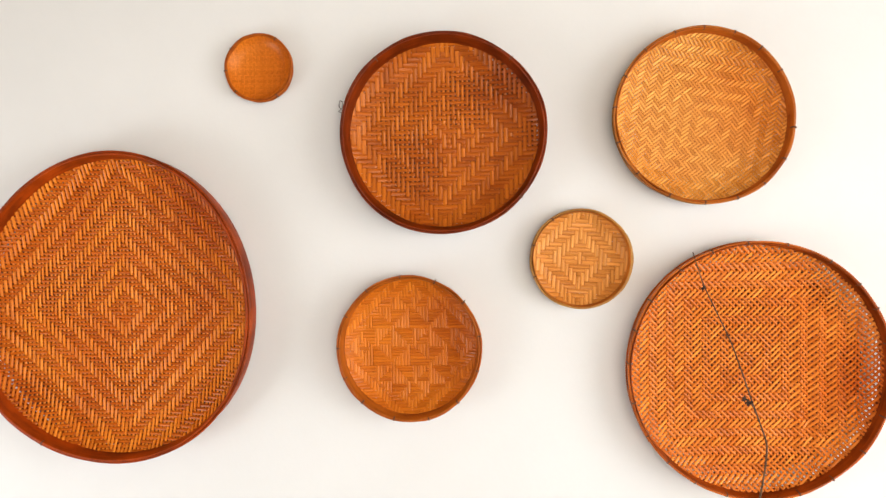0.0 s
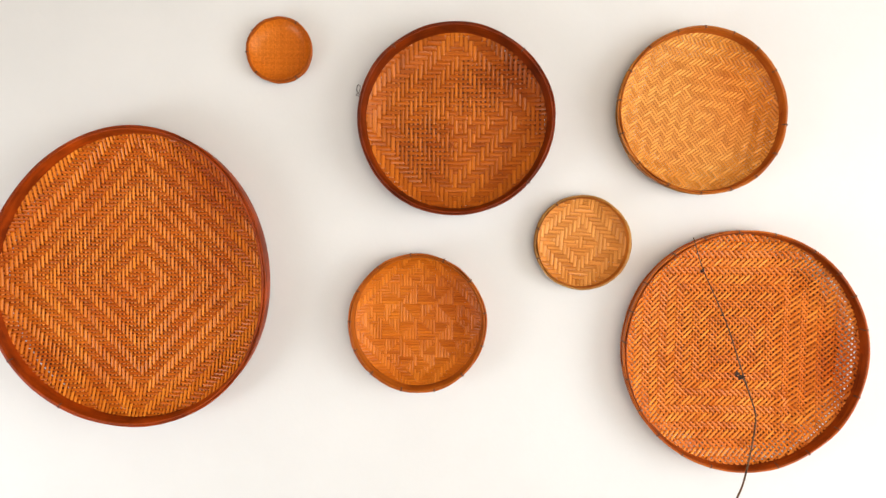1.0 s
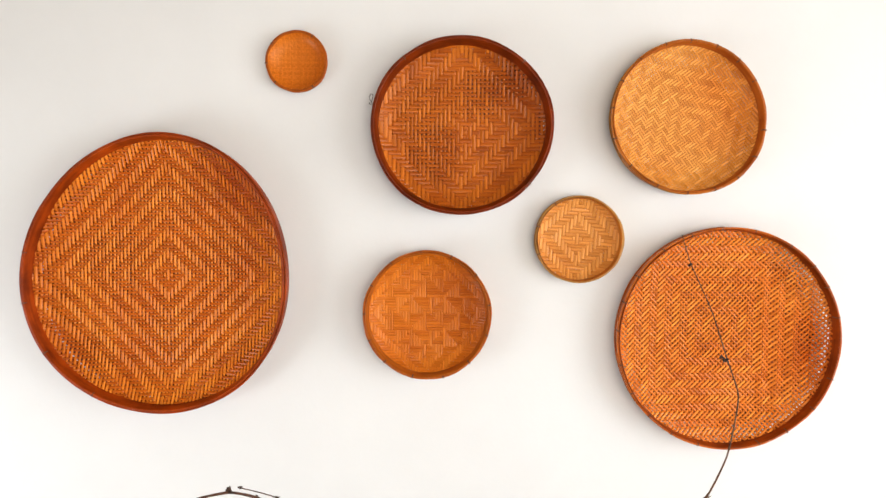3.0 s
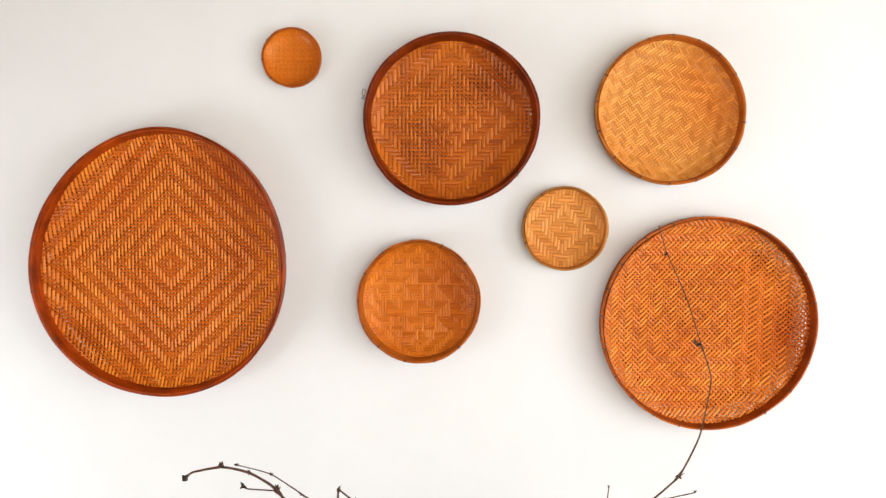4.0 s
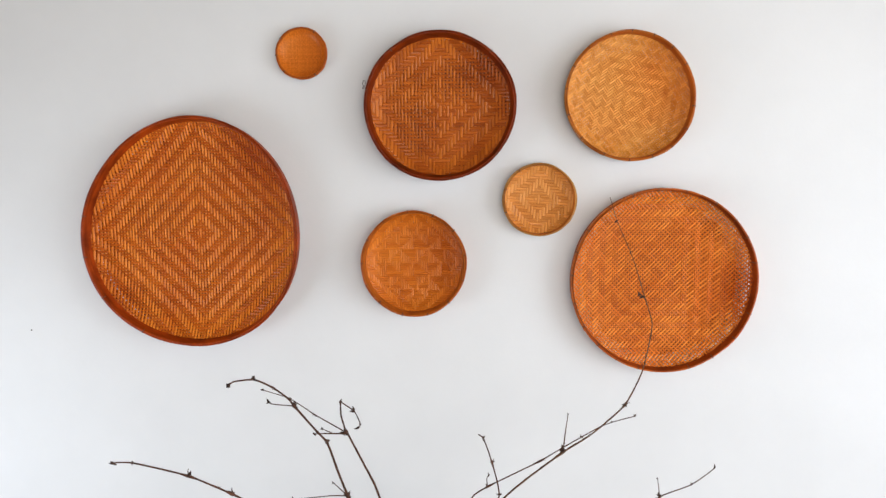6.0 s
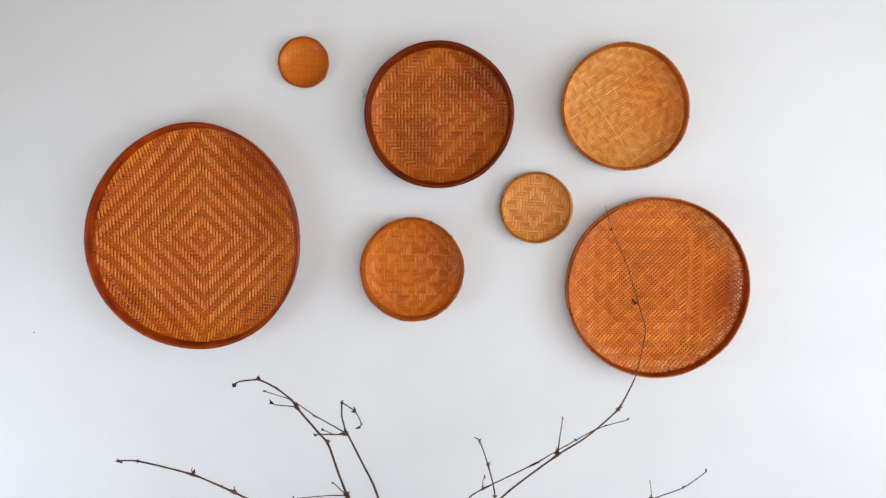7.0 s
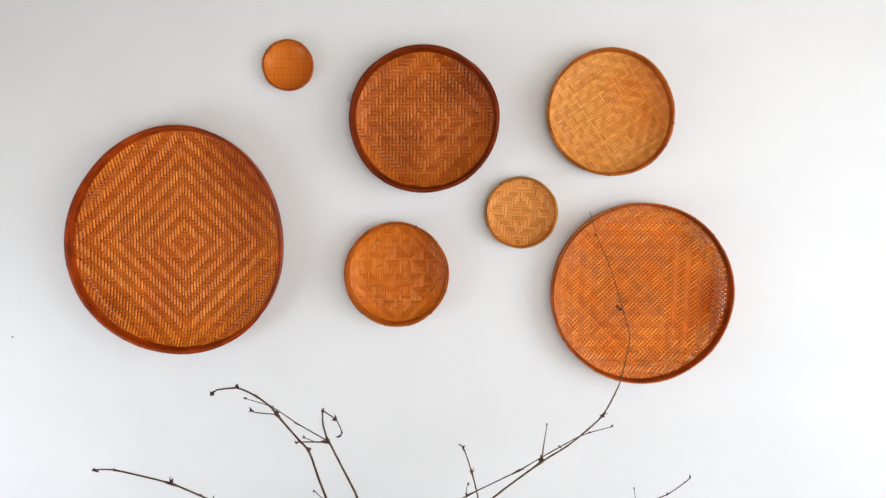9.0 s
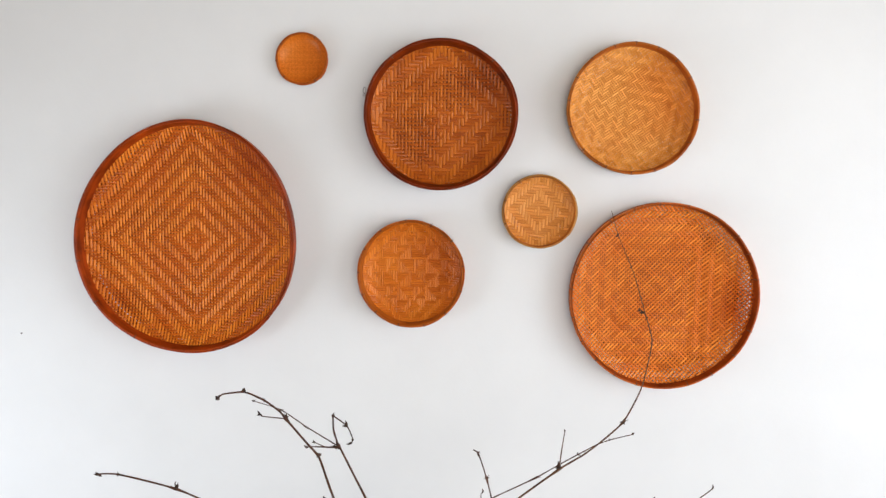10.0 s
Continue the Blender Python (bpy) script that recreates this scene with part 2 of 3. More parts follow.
def band(radius, out0, in0, w0, out1, in1, w1, wave=0.0, seed=0, steps=160, t0=0.0, t1=math.tau, lip=0.0012):
    """A bent band along the outline. It runs from depth w0 (back) to w1 (front); out and in are offsets from the outline."""
    bm = bmesh.new()
    uv = bm.loops.layers.uv.new("UVMap")
    closed = t1 - t0 > 6.28
    sec = [(in0, w0), (out0, w0), (out1, w1 - lip), (out1 - lip, w1), (in1 + lip, w1), (in1, w1 - lip)]
    rings, n = [], steps if closed else steps + 1
    for k in range(n):
        t = t0 + (t1 - t0) * k / steps
        dr = wave * (noise.noise((math.cos(t) * 2.3, math.sin(t) * 2.3, seed)) )
        dw = wave * 0.8 * (noise.noise((math.cos(t) * 3.1, math.sin(t) * 3.1, seed + 9)))
        r = radius(t)
        ring = []
        for off, w in sec:
            q = r + off + dr * 0.5
            ring.append(bm.verts.new((q * math.cos(t), -(w + (dw if w > 0.5 * w1 else 0)), q * math.sin(t))))
        rings.append(ring)
    m = len(sec)
    for k in range(steps):
        a, b = rings[k], rings[(k + 1) % n]
        for q in range(m):
            f = bm.faces.new((a[q], a[(q + 1) % m], b[(q + 1) % m], b[q]))
            for lp, (u, v) in zip(f.loops, ((k, q), (k, q + 1), (k + 1, q + 1), (k + 1, q))):
                lp[uv].uv = (u * 0.012, v * 0.013)
    if not closed:
        bm.faces.new(rings[0][::-1]), bm.faces.new(rings[-1])
    bmesh.ops.recalc_face_normals(bm, faces=bm.faces)
    return bm


def tie_bm(r, t, w0, w1, rin, rout, thick=0.0005, broad=0.0034):
    """A rattan lashing: a flat loop round the front of the hoops at the angle t."""
    bm = bmesh.new()
    c, s = math.cos(t), math.sin(t)
    loop = [(rin - 0.001, w0), (rin - 0.0012, w1 - 0.003), (rin + 0.002, w1 + 0.001), (rout - 0.002, w1 + 0.001), (rout + 0.0012, w1 - 0.003), (rout + 0.001, w0)]
    rings = []
    mid = ((rin + rout) / 2, (w0 + w1) / 2)
    for q, w in loop:
        ring = []
        for side, o in ((-1, 0), (-0.5, thick), (0.5, thick), (1, 0)):
            dx, dw = q - mid[0], w - mid[1]
            ln = math.hypot(dx, dw)
            qq, ww = r + q + dx / ln * o, w + dw / ln * o
            e = side * broad / 2
            ring.append(bm.verts.new((qq * c - e * s, -ww, qq * s + e * c)))
        rings.append(ring)
    for a, b in zip(rings, rings[1:]):
        for k in range(4):
            bm.faces.new((a[k], a[(k + 1) % 4], b[(k + 1) % 4], b[k]))
    bm.faces.new(rings[0]), bm.faces.new(rings[-1][::-1])
    bmesh.ops.recalc_face_normals(bm, faces=bm.faces)
    return bm


def shade_sheet_bm(radius, rim, w, seed, rings=14, steps=72, reach=0.72):
    """Thin, uneven dark sheet added behind the fine weave for its holes' shade."""
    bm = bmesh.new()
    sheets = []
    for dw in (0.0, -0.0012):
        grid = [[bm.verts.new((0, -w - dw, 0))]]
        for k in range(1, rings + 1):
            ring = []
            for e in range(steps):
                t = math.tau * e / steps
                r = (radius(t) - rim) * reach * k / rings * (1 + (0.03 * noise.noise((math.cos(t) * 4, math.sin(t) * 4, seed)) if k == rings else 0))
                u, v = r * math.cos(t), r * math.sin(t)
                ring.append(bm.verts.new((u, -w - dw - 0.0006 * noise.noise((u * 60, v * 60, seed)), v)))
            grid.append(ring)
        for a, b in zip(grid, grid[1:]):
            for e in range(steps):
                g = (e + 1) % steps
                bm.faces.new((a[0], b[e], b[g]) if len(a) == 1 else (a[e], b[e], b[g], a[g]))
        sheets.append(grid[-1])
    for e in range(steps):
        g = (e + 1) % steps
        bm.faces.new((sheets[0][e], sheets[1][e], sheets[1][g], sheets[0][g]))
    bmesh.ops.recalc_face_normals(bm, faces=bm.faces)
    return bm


def splint_mesh(line, across, p, thick):
    """One split-bamboo strip: a thin lens-shaped ribbon that dips under and over its crossings. line: (point, height, half width, height of the edges) along it."""
    verts, faces, uvs = [], [], []
    for k, (q, w, hw, w0, w1) in enumerate(line):
        n = Vector((across[0], 0, across[1]))
        base = Vector((q[0], -w, q[1]))
        verts += [base - n * hw + Vector((0, w - w0, 0)), base + Vector((0, -thick, 0)), base + n * hw + Vector((0, w - w1, 0)), base + Vector((0, thick * 0.6, 0))]
        if k:
            o = 4 * k
            for e in range(4):
                g = (e + 1) % 4
                faces.append((o - 4 + e, o - 4 + g, o + g, o + e))
                u0, u1 = (k - 1) * p * 0.5, k * p * 0.5
                v0, v1 = e * 0.005, (e + 1) * 0.005
                uvs += [u0, v0, u0, v1, u1, v1, u1, v0]
    faces += [(0, 1, 2, 3), tuple(4 * (len(line) - 1) + e for e in (3, 2, 1, 0))]
    uvs += [0.0] * 16
    me = bpy.data.meshes.new("splint")
    me.from_pydata([tuple(v) for v in verts], [], faces)
    layer = me.uv_layers.new(name="UVMap")
    layer.data.foreach_set("uv", uvs)
    return me


def woven_tray(centre, rx, rz, depth, pitch, over, mats, hoop, label, wobble=(), turn=0.0, weave_centre=(0, 0), fill=0.86, weft=1.0,
               open_zones=(), ties=(), seed=1, relief=0.0005, rim=0.010, foot=None, splice=None, ridges=(), bowl=0.20, inner=None, taper=0.002, tuck=0.010, reach=0.72):
    rng = random.Random(seed)
    thing = new("woven_tray")
    thing.matrix_world = pose(centre[0], WALL, centre[1])
    tagged(thing, label, "woven tray", group="trays on the wall")
    radius = outline(rx, rz, wobble)
    floor_w = 0.007                     # the woven floor bulges back to the wall, the hoops stand off it
    hang = 0.019
    ca, sa = math.cos(radians(turn)), math.sin(radians(turn))

    def shape(u, v):
        r = math.hypot(u, v)
        q = r / (radius(math.atan2(v, u)) - rim - tuck * 0.1)
        rise = max(0.0, (q - 0.68) / 0.32)
        sag = 0.006 * noise.noise((u * 6, v * 6, seed * 3.7))
        for u0, u1, wave, amp in ridges:        # creased bands of the weave
            if u0 < u < u1:
                fade = math.sin(math.pi * (u - u0) / (u1 - u0)) * max(0.0, 1 - (v / 0.24) ** 4)
                sag += amp * fade * math.sin(math.tau * (u - u0) / wave) / max(0.25, 1 - q)
        return q, floor_w + sag * max(0, 1 - q) + (hang - 0.004) * min(q, 1) ** 4 + depth * bowl * rise ** 2.2

    count = int(max(rx, rz) / pitch) + 3
    for warp in (True, False):
        nu, nv = (ca, sa) if warp else (-sa, ca)
        for i in range(-count, count + 1):
            off = i * pitch + pitch * 0.05 * rng.uniform(-1, 1)
            broad = (fill if warp else fill * weft) * rng.uniform(0.97, 1.03)
            tilt = 0.055 * rng.uniform(-1, 1)
            line = []
            for j2 in range(-3 * count, 3 * count + 1):
                j = math.floor((j2 + 1) / 3)
                frac = (j2 - 3 * j)
                s = (j + 0.30 * frac) * pitch
                bow = 0.06 * pitch * noise.noise((s * 9, i * 0.37, seed + (5 if warp else 0)))
                lu, lv = (off + bow, s) if warp else (s, off + bow)
                u, v = lu * ca - lv * sa + weave_centre[0], lu * sa + lv * ca + weave_centre[1]
                q, w = shape(u, v)
                if q > 1:
                    if line and lv * lv + lu * lu > 0 and len(line) > 3:
                        break
                    line = []
                    continue
                up = over(i, j) if warp else not over(j, i)
                hw = broad * pitch * 0.5
                for zu, zv, zr, amount in open_zones:
                    e = ((u - zu) ** 2 + (v - zv) ** 2) / zr ** 2
                    if e < 1:
                        hw *= 1 - amount * (1 - e * e)
                lift = relief if up else -relief
                line.append(((u, v), w + lift, hw, shape(u - nu * hw, v - nv * hw)[1] + lift - tilt * hw, shape(u + nu * hw, v + nv * hw)[1] + lift + tilt * hw))
            if len(line) > 5:
                mesh_part("splint", splint_mesh(line, (nu, nv), pitch, relief * 0.85), mats[0] if warp else mats[1], thing, smooth=False)
    part("shade_sheet", shade_sheet_bm(radius, rim, 0.0014, seed, reach=reach), HOLE_SHADE, thing, "dark brown sheet added behind the weave for the shade in its holes")
    outer = part("outer_hoop", band(radius, -0.002 - tuck, -0.0055 - tuck, hang - 0.004, 0.0, -0.0045, depth - 0.003, 0.004, seed), hoop, thing, crease=50)
    # Darker inner hoop where given: the rim's inside shade is put into its colour.
    part("inner_hoop", band(radius, -0.0062, -rim - taper - tuck * 0.55, hang, -0.0052, -rim - 0.001, depth, 0.003, seed + 4), inner or hoop, thing, crease=50)
    part("foot_hoop", band(radius, 0.0010 - tuck, -0.0018 - tuck, hang - 0.006, 0.0018 - 0.62 * tuck, -0.0013 - 0.62 * tuck, depth * 0.42, 0.004, seed + 7), foot or hoop, thing, crease=50)
    if splice:
        t0, t1 = (radians(e) for e in splice)
        part("splice", band(radius, 0.0018 - tuck, 0.0002 - tuck, hang - 0.002, 0.0016, 0.0002, depth * 0.9, 0.002, seed + 2, 24, t0, t1), hoop, outer, "overlapping end of the hoop", crease=50)
    for degrees in ties:
        t = radians(degrees)
        part("lashing", tie_bm(radius(t), t, depth * 0.55, depth, -rim - 0.0008, -0.0004), TIE, outer, smooth=False)
    return thing


def diamond(period, half, shift=0):
    """Twill whose lines turn at the axes, so that it grows in diamonds from the middle."""
    return lambda i, j: (abs(i) + abs(j) + shift) % period < half


def patched(i, j):
    """Broken blocks in the middle, diamond twill outside."""
    if abs(i) + abs(j) < 7:
        return (abs((i + 3) % 8 - 4) + abs((j + 1) % 8 - 4)) % 4 < 2
    return (abs(i) + abs(j)) % 6 < 3


def starred(i, j):
    """Squares halved into triangles of upright and level strips, like pinwheels, with diamond twill outside."""
    if max((abs(i) + abs(j)) * 0.72, abs(i), abs(j)) < 16:
        a, b = (i + 30) % 12 - 6, (j + 30) % 12 - 6
        return (abs(a) > abs(b)) ^ (a * b > 0)
    return (abs(i) + abs(j)) % 6 < 3


woven_tray((-0.852, 1.363), 0.363, 0.382, 0.088, 0.0101, diamond(6, 3, 1), (RED_A, RED_B), HOOP_RED,
           "very large amber bamboo tray with diamond weave and dark red rim", wobble=((3, 0.018, -45), (2, 0.010, 45)),
           weave_centre=(0.010, -0.003), fill=0.72, weft=0.95, relief=0.0014, ties=(170, -168, -145, -118), seed=1, taper=0.002, foot=HOOP_CORAL, tuck=0.020, reach=0.97, bowl=0.34,
           open_zones=((-0.14, 0.04, 0.12, 0.14), (0.16, 0.03, 0.12, 0.12), (0.02, -0.16, 0.10, 0.14), (0.02, 0.19, 0.1, 0.1), (-0.22, -0.24, 0.09, 0.16), (0.25, -0.2, 0.06, 0.14)))
woven_tray((-0.476, 1.950), 0.085, 0.084, 0.034, 0.0035, diamond(4, 2), (OCHRE_A, OCHRE_A), HOOP_CORAL,
           "smallest round orange bamboo tray with very fine weave", fill=1.05, relief=0.00012, ties=(145, -176, -135, -57, 57), seed=2, taper=0.0015, rim=0.005, tuck=0.005)
woven_tray((-0.024, 1.773), 0.245, 0.238, 0.084, 0.0115, patched, (DEEP_A, DEEP_B), HOOP_DARK,
           "large russet bamboo tray with loosened weave and dark brown rim", fill=0.88, relief=0.0011, rim=0.009, wobble=((3, 0.004, 130), (5, 0.003, 20)),
           open_zones=((0.05, 0.085, 0.085, 0.27), (-0.08, -0.07, 0.09, 0.25), (-0.1, 0.05, 0.10, 0.17), (0.16, 0.14, 0.07, 0.25), (0.22, 0.0, 0.05, 0.2)), ties=(131, 46, -40), seed=3, taper=0.006, reach=0.95)
woven_tray((0.584, 1.799), 0.207, 0.206, 0.069, 0.0075, diamond(6, 3, 1), (GOLD_A, GOLD_B), HOOP_GOLD,
           "honey yellow bamboo tray with zigzag twill weave and lashed rim", wobble=((3, 0.008, 80), (2, 0.016, -45)), turn=35,
           weave_centre=(0.02, -0.02), fill=0.84, ties=(90, 70, 50, 30, -9, -30, -50, -69, -90, -114, -140, -164, 173, 152, 131, 109), seed=4, relief=0.0009, foot=HOOP_STRAW, splice=(212, 246), rim=0.007, tuck=0.005, inner=HOOP_CORAL)
woven_tray((0.300, 1.470), 0.121, 0.120, 0.050, 0.0100, diamond(6, 3, 1), (STRAW_A, STRAW_B), HOOP_STRAW,
           "small straw coloured bamboo tray with broad chunky weave", fill=0.95, ties=(163, 125, -160), seed=5, splice=(-40, 28), rim=0.006, relief=0.0012, turn=-4, tuck=0.002, bowl=0.12, inner=HOOP_GOLD)
woven_tray((-0.114, 1.261), 0.175, 0.177, 0.072, 0.0077, starred, (OCHRE_A, OCHRE_B), HOOP_CORAL,
           "medium ochre bamboo tray with star pattern weave and black lashings", wobble=((4, 0.003, 10),), fill=0.96,
           ties=(96, 68, 40, 10, -18, -48, -75, -103, -132, -156, 179, 152, 125), seed=6, relief=0.0009, taper=0.002, splice=(196, 224), rim=0.007, inner=HOOP_AMBER)
woven_tray((0.706, 1.203), 0.303, 0.304, 0.072, 0.0101, diamond(6, 3), (CORAL_A, CORAL_B), HOOP_ORANGE,
           "large orange bamboo tray with square herringbone weave and lashed rim", turn=45,
           tuck=0.004, weave_centre=(-0.015, 0.020), fill=0.68, relief=0.0014, open_zones=((-0.02, 0.05, 0.16, 0.16), (0.28, 0.0, 0.09, 0.2), (0.18, 0.19, 0.07, 0.18), (0.08, -0.26, 0.08, 0.16)),
           ties=(95, 78, 58, 42, 29, 12, -21, -39, -57, -73, -105, -120, -135, -150, -166, 176, 161, 146, 127, 111), seed=7, rim=0.007, splice=(188, 213), ridges=((0.06, 0.235, 0.042, 0.0048),), taper=0.002, inner=HOOP_BRICK, reach=0.87)


# ---------------------------------------------------------------- dried branches in a vase
def smooth_line(points, per=5):
    pts = [Vector(p) for p in points]
    tan = []
    for k in range(len(pts)):
        a, b = pts[max(k - 1, 0)], pts[min(k + 1, len(pts) - 1)]
        tan.append(0.62 * (b - a) / ((pts[k] - a).length + (b - pts[k]).length))
    out = []
    for p, q, a, b in zip(pts, pts[1:], tan, tan[1:]):
        ln = (q - p).length
        for e in range(per):
            t = e / per
            out.append(p * (2 * t ** 3 - 3 * t * t + 1) + a * ln * (t ** 3 - 2 * t * t + t) + q * (3 * t * t - 2 * t ** 3) + b * ln * (t ** 3 - t * t))
    return out + [pts[-1]]


def tube(points, r0, r1, knots=(), sides=8, per=5, seed=0):
    """A tapered twig along the points, with swollen knots."""
    line = smooth_line(points, per)
    bm = bmesh.new()
    rings = []
    for k, p in enumerate(line):
        d = (line[min(k + 1, len(line) - 1)] - line[max(k - 1, 0)]).normalized()
        a = d.cross(Vector((0.31, 0.9, 0.2))).normalized()
        b = d.cross(a)
        r = r0 + (r1 - r0) * k / (len(line) - 1)
        r *= 1 + 0.16 * noise.noise(p * 90) + sum(0.9 * math.exp(-((p - Vector(q)).length / 0.0045) ** 2) for q in knots)
        rings.append([bm.verts.new(p + r * (math.cos(g) * a + math.sin(g) * b)) for g in (math.tau * e / sides for e in range(sides))])
    for a, b in zip(rings, rings[1:]):
        for e in range(sides):
            bm.faces.new((a[e], a[(e + 1) % sides], b[(e + 1) % sides], b[e]))
    bm.faces.new(rings[0][::-1]), bm.faces.new(rings[-1])
    bmesh.ops.recalc_face_normals(bm, faces=bm.faces)
    return bm


def bud_bm(place, size, seed, scales=4):
    """A dry bud: a few small pointed scales spreading from one spot."""
    rng = random.Random(seed)
    bm = bmesh.new()
    for _ in range(scales):
        d = Vector((rng.uniform(-1, 1), rng.uniform(-1, 1), rng.uniform(-0.8, 1))).normalized()
        a = d.cross(Vector((0.2, 0.3, 0.93))).normalized()
        b = d.cross(a)
        ln = size * rng.uniform(0.7, 1.4)
        base, tip = bm.verts.new(Vector(place) - d * ln * 0.25), bm.verts.new(Vector(place) + d * ln)
        mid = [bm.verts.new(Vector(place) + d * ln * 0.3 + size * 0.34 * (math.cos(g) * a + math.sin(g) * b)) for g in (math.tau * e / 5 for e in range(5))]
        for e in range(5):
            bm.faces.new((base, mid[(e + 1) % 5], mid[e])), bm.faces.new((mid[e], mid[(e + 1) % 5], tip))
    return bm


def branch(label, stem, r0, r1, twigs=(), buds=(), bark=TWIG):
    """A dried branch: stem, side twigs (points, radius) and buds (place, size)."""
    thing = new("dried_branch")
    base = Vector(stem[0])
    thing.location = base
    tagged(thing, label, "dried branch", group="branches in the vase")
    near = lambda pts: [Vector(p) - base for p in pts]
    forks = [Vector(t[0][0]) - base for t in twigs]
    main = part("stem", tube(near(stem), r0, r1, forks), bark, thing)
    for pts, r in twigs:
        part("twig", tube(near(pts), r, r * 0.6), bark, thing)
    for k, (p, s) in enumerate(buds):
        part("bud", bud_bm(Vector(p) - base, s * 1.6, k + int(abs(p[0]) * 900)), BUD, main, smooth=False)
    return thing


VX, VY = -0.06, -0.74                 # the vase's axis


def vase():
    thing = new("vase")
    thing.location = (VX, VY, 0)
    tagged(thing, "plain grey-beige stoneware floor vase holding dried branches", "vase")
    prof = [(0.0, 0.0), (0.095, 0.0), (0.105, 0.012), (0.14, 0.14), (0.15, 0.25), (0.135, 0.36), (0.095, 0.44), (0.066, 0.485), (0.062, 0.51), (0.072, 0.535),
            (0.068, 0.540), (0.056, 0.512), (0.058, 0.48), (0.085, 0.43), (0.122, 0.35), (0.136, 0.25), (0.126, 0.14), (0.09, 0.025), (0.0, 0.02)]
    bm = bmesh.new()
    n = 48
    rings = [[bm.verts.new((r * math.cos(math.tau * k / n), r * math.sin(math.tau * k / n), z)) for k in range(n)] if r else [bm.verts.new((0, 0, z))] for r, z in prof]
    for a, b in zip(rings, rings[1:]):
        for k in range(n):
            q = [a[k % len(a)], a[(k + 1) % n % len(a)], b[(k + 1) % n % len(b)], b[k % len(b)]]
            bm.faces.new(list(dict.fromkeys(q)))
    bmesh.ops.recalc_face_normals(bm, faces=bm.faces)
    part("body", bm, GLAZE, thing)


vase()
branch("thin brown dried branch arching forward, with forked buds",
       [(VX + 0.03, VY + 0.02, 0.03), (VX - 0.03, VY - 0.02, 0.53), (-0.165, -0.82, 0.70), (-0.205, -0.87, 0.84), (-0.221, -0.9, 0.911), (-0.238, -0.93, 0.991), (-0.256, -0.95, 1.024),
        (-0.291, -1.0, 1.097), (-0.287, -1.06, 1.132), (-0.297, -1.13, 1.176), (-0.302, -1.24, 1.226), (-0.325, -1.28, 1.234), (-0.329, -1.29, 1.231)], 0.0034, 0.0013,
       [([(-0.291, -1.0, 1.097), (-0.334, -1.02, 1.108), (-0.339, -1.02, 1.113)], 0.0013),
        ([(-0.205, -0.87, 0.84), (-0.219, -0.87, 0.841), (-0.244, -0.88, 0.845), (-0.318, -0.93, 0.859)], 0.0015),
        ([(-0.211, -0.87, 0.846), (-0.239, -0.86, 0.866)], 0.0014)],
       [((-0.302, -1.24, 1.228), 0.005), ((-0.330, -1.29, 1.230), 0.005), ((-0.297, -1.13, 1.177), 0.0035), ((-0.291, -1.0, 1.097), 0.006), ((-0.338, -1.02, 1.112), 0.0045),
        ((-0.237, -0.93, 0.994), 0.007), ((-0.206, -0.87, 0.842), 0.007), ((-0.318, -0.93, 0.859), 0.004), ((-0.240, -0.86, 0.867), 0.003)])
branch("brown dried branch with a hooked tip and knotted fork",
       [(VX - 0.02, VY + 0.03, 0.03), (VX - 0.01, VY - 0.03, 0.53), (-0.105, -0.79, 0.70), (-0.137, -0.83, 0.817), (-0.147, -0.845, 0.858), (-0.172, -0.87, 0.927), (-0.197, -0.895, 0.996),
        (-0.200, -0.91, 1.012), (-0.193, -1.0, 1.077), (-0.177, -1.09, 1.137)], 0.0034, 0.0016,
       [([(-0.177, -1.09, 1.137), (-0.144, -1.13, 1.132), (-0.123, -1.19, 1.127), (-0.129, -1.19, 1.121)], 0.0013),
        ([(-0.200, -0.905, 1.005), (-0.290, -0.81, 1.012), (-0.346, -0.82, 1.054), (-0.395, -0.87, 1.09)], 0.0015),
        ([(-0.202, -0.905, 1.002), (-0.250, -0.86, 0.985), (-0.291, -0.82, 0.969)], 0.0020),
        ([(-0.238, -0.87, 0.990), (-0.246, -0.88, 0.998), (-0.258, -0.88, 1.003)], 0.0013)],
       [((-0.2, -0.9, 1.004), 0.007), ((-0.208, -0.9, 1.002), 0.006), ((-0.177, -1.09, 1.138), 0.0035), ((-0.144, -1.13, 1.132), 0.0055), ((-0.123, -1.19, 1.127), 0.003), ((-0.129, -1.19, 1.12), 0.0035),
        ((-0.290, -0.81, 1.012), 0.004), ((-0.346, -0.82, 1.054), 0.004), ((-0.395, -0.87, 1.09), 0.004), ((-0.291, -0.82, 0.969), 0.004), ((-0.258, -0.88, 1.003), 0.0035), ((-0.147, -0.845, 0.858), 0.004)])
branch("long thin dried branch leaning out sideways, with buds",
       [(VX + 0.01, VY + 0.04, 0.03), (VX - 0.045, VY - 0.015, 0.53), (-0.22, -0.86, 0.70), (-0.4, -1.0, 0.888), (-0.423, -1.02, 0.912), (-0.498, -1.056, 0.966), (-0.593, -1.1, 1.012),
        (-0.617, -1.12, 1.021), (-0.624, -1.12, 1.018)], 0.0030, 0.0012,
       [([(-0.498, -1.056, 0.966), (-0.503, -1.05, 0.974), (-0.501, -1.05, 0.979)], 0.0013), ([(-0.423, -1.02, 0.912), (-0.425, -1.015, 0.924)], 0.0012)],
       [((-0.498, -1.056, 0.968), 0.007), ((-0.593, -1.1, 1.012), 0.004), ((-0.622, -1.12, 1.019), 0.005), ((-0.424, -1.02, 0.914), 0.005), ((-0.446, -1.03, 0.93), 0.003)])
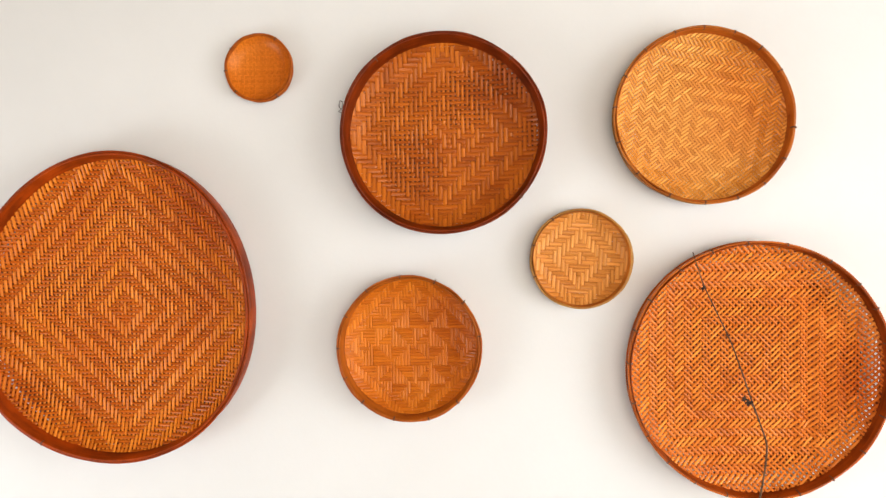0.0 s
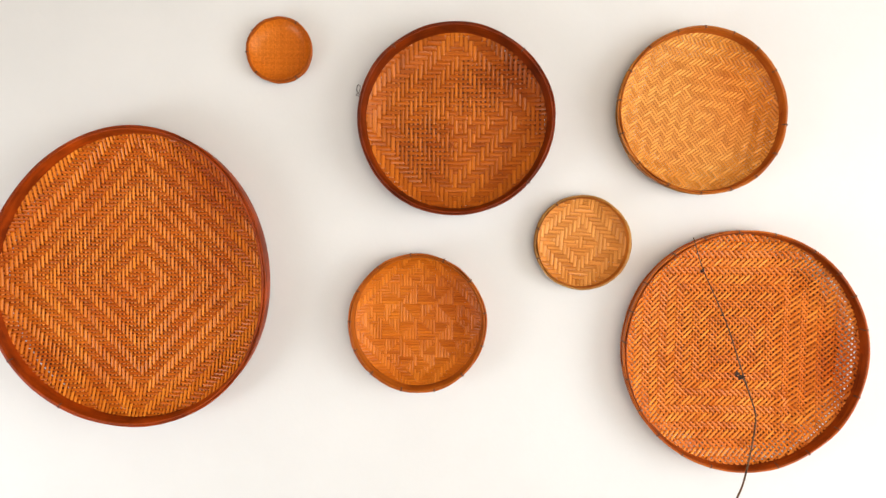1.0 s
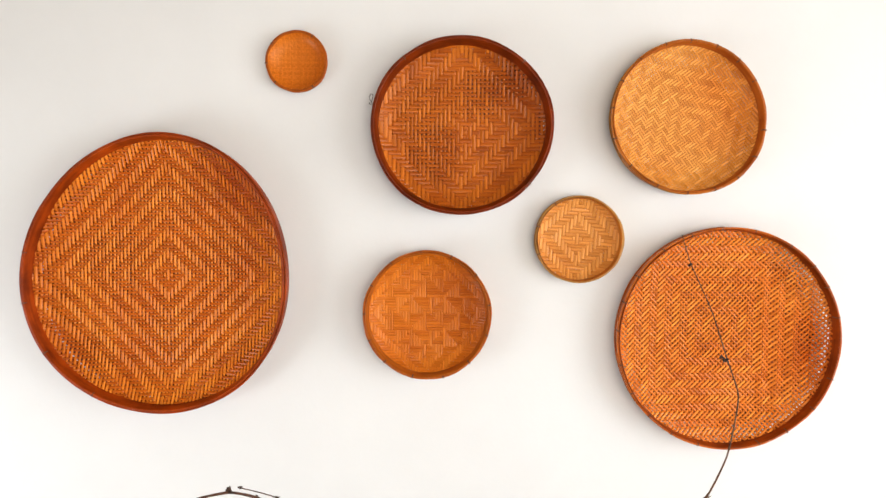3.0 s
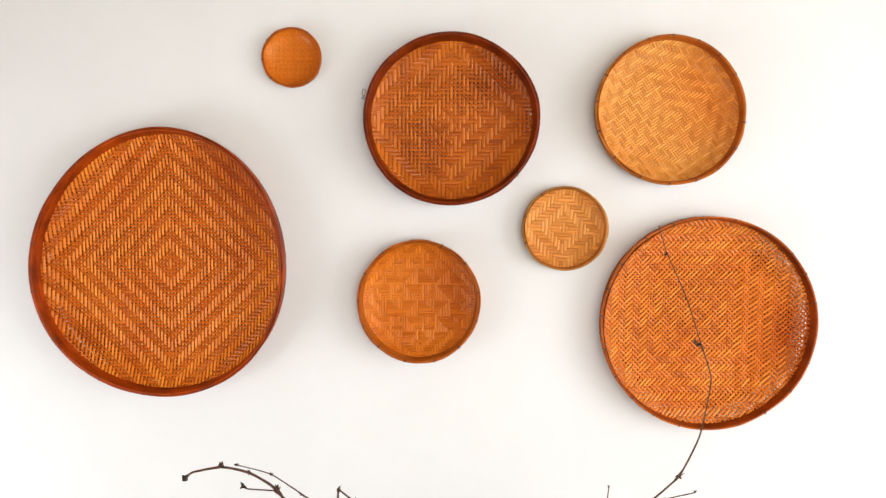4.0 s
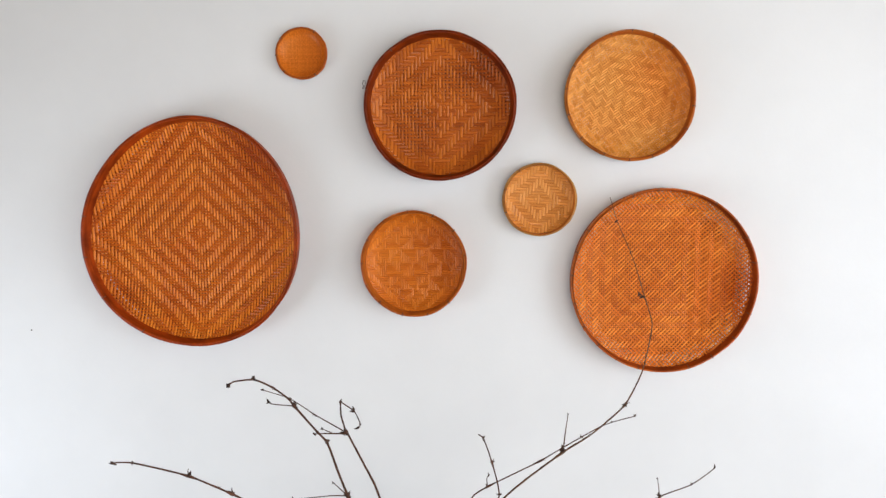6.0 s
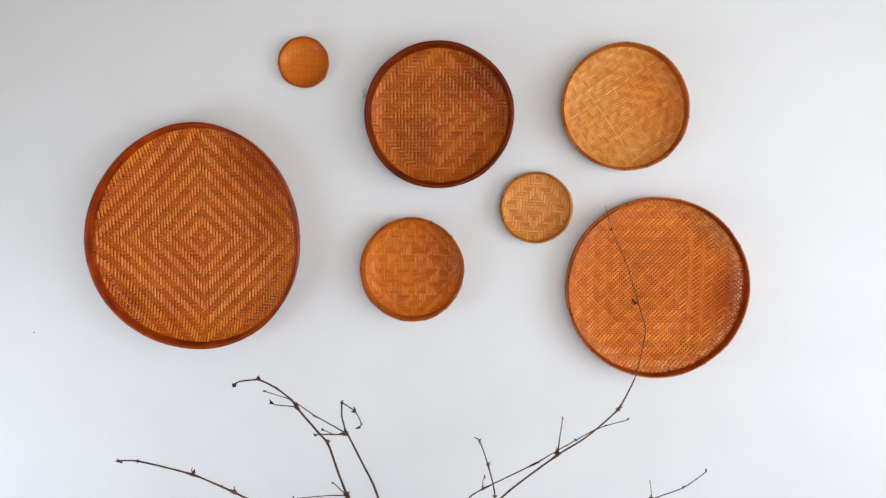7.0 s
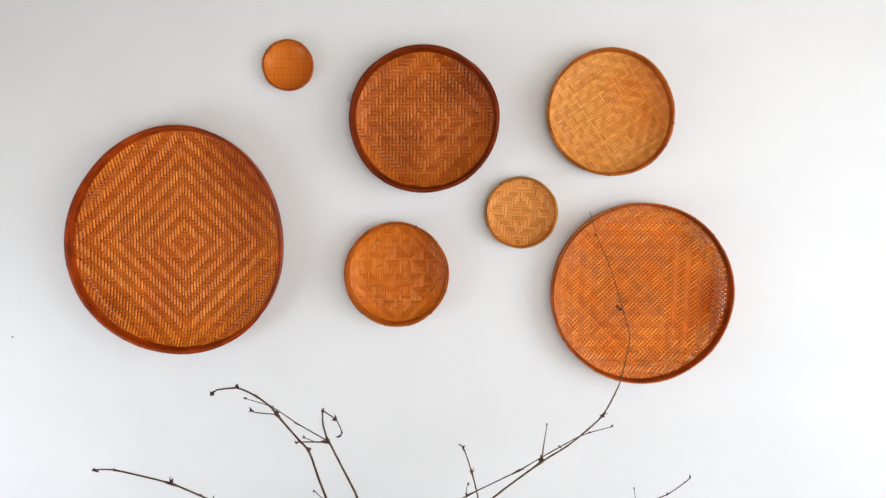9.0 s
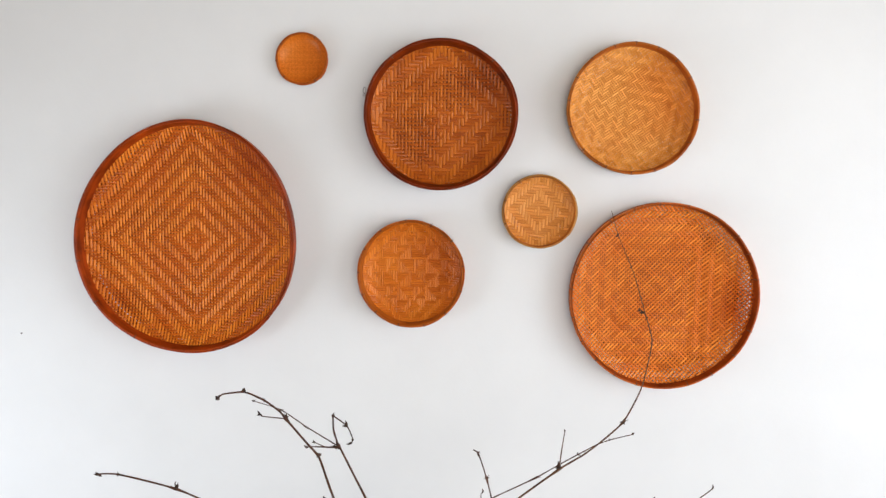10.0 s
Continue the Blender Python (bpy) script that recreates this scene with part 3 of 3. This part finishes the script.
branch("tall grey-brown dried branch curving up in front of the orange tray",
       [(VX - 0.03, VY - 0.01, 0.03), (VX + 0.04, VY + 0.02, 0.53), (0.168, -0.6, 0.718), (0.326, -0.53, 0.813), (0.39, -0.515, 0.848), (0.427, -0.51, 0.875), (0.491, -0.524, 0.945), (0.535, -0.52, 1.034),
        (0.557, -0.51, 1.126), (0.563, -0.5, 1.166), (0.547, -0.48, 1.229), (0.516, -0.46, 1.336), (0.474, -0.44, 1.438), (0.457, -0.43, 1.499)], 0.0032, 0.0009,
       [([(0.326, -0.53, 0.815), (0.333, -0.51, 0.854), (0.343, -0.493, 0.907)], 0.0020), ([(0.549, -0.48, 1.222), (0.540, -0.49, 1.233), (0.531, -0.49, 1.240)], 0.0015),
        ([(0.491, -0.524, 0.945), (0.50, -0.52, 0.948), (0.505, -0.52, 0.950)], 0.0012)],
       [((0.326, -0.53, 0.818), 0.009), ((0.343, -0.493, 0.907), 0.003), ((0.537, -0.49, 1.234), 0.006), ((0.530, -0.49, 1.240), 0.006), ((0.491, -0.524, 0.945), 0.006), ((0.508, -0.458, 1.350), 0.003),
        ((0.475, -0.44, 1.435), 0.0045)], TWIG_GREY)
branch("slender dried branch running low beside the tall one",
       [(VX + 0.02, VY - 0.02, 0.03), (VX + 0.03, VY + 0.035, 0.53), (0.08, -0.55, 0.692), (0.121, -0.53, 0.712), (0.264, -0.53, 0.787), (0.324, -0.545, 0.832), (0.37, -0.56, 0.867), (0.416, -0.575, 0.901),
        (0.446, -0.59, 0.92), (0.497, -0.62, 0.947)], 0.0022, 0.0012,
       [([(0.121, -0.53, 0.712), (0.119, -0.52, 0.73), (0.124, -0.52, 0.742)], 0.0013), ([(0.264, -0.53, 0.787), (0.279, -0.52, 0.786)], 0.0012)],
       [((0.121, -0.53, 0.713), 0.006), ((0.124, -0.52, 0.742), 0.004), ((0.264, -0.53, 0.787), 0.004), ((0.37, -0.56, 0.867), 0.004), ((0.446, -0.59, 0.92), 0.003), ((0.497, -0.62, 0.947), 0.004)])
branch("short upright dried branch with a forked bud on top",
       [(VX, VY + 0.01, 0.03), (VX + 0.02, VY + 0.01, 0.53), (0.10, -0.63, 0.62), (0.151, -0.58, 0.709), (0.133, -0.54, 0.785), (0.109, -0.517, 0.847), (0.097, -0.51, 0.852)], 0.0028, 0.0015,
       [([(0.133, -0.54, 0.785), (0.139, -0.535, 0.795)], 0.0013)],
       [((0.109, -0.517, 0.846), 0.005), ((0.134, -0.54, 0.786), 0.004), ((0.098, -0.51, 0.852), 0.003), ((0.152, -0.58, 0.712), 0.005)])
branch("low thin dried branch reaching sideways with a bud at its tip",
       [(VX + 0.01, VY - 0.03, 0.03), (VX + 0.045, VY + 0.005, 0.53), (0.30, -0.58, 0.60), (0.596, -0.5, 0.672), (0.607, -0.5, 0.68), (0.69, -0.48, 0.703), (0.758, -0.46, 0.743), (0.756, -0.46, 0.753)], 0.0024, 0.0011,
       [([(0.594, -0.5, 0.672), (0.596, -0.5, 0.68), (0.592, -0.49, 0.725)], 0.0014)],
       [((0.595, -0.5, 0.678), 0.006), ((0.592, -0.49, 0.725), 0.003), ((0.69, -0.48, 0.703), 0.004), ((0.757, -0.46, 0.744), 0.004)])


# ---------------------------------------------------------------- small things on the wall
def wire_loop():
    thing = new("wire_loop")
    thing.location = (-0.270, WALL, 1.847)
    tagged(thing, "small twisted loop of thin wire on the wall", "wire")
    pts = [(0.012, -0.002, -0.012), (0.002, -0.03, -0.010), (-0.004, -0.05, 0.0), (0.0, -0.055, 0.012), (0.006, -0.055, 0.008), (0.003, -0.052, -0.006), (-0.006, -0.045, -0.012), (0.004, -0.02, -0.013), (0.014, -0.002, -0.008)]
    part("loop", tube(pts, 0.0010, 0.0009, sides=6), WIRE, thing)


wire_loop()
bm = bmesh.new()
bmesh.ops.create_icosphere(bm, subdivisions=2, radius=0.0035, matrix=Matrix.Translation((-1.461, WALL, 1.02)) @ Matrix.Diagonal((1, 0.3, 0.8, 1)))
tagged(part("nail_hole", bm, MARK, None), "tiny dark speck of a nail hole in the wall", "nail hole")
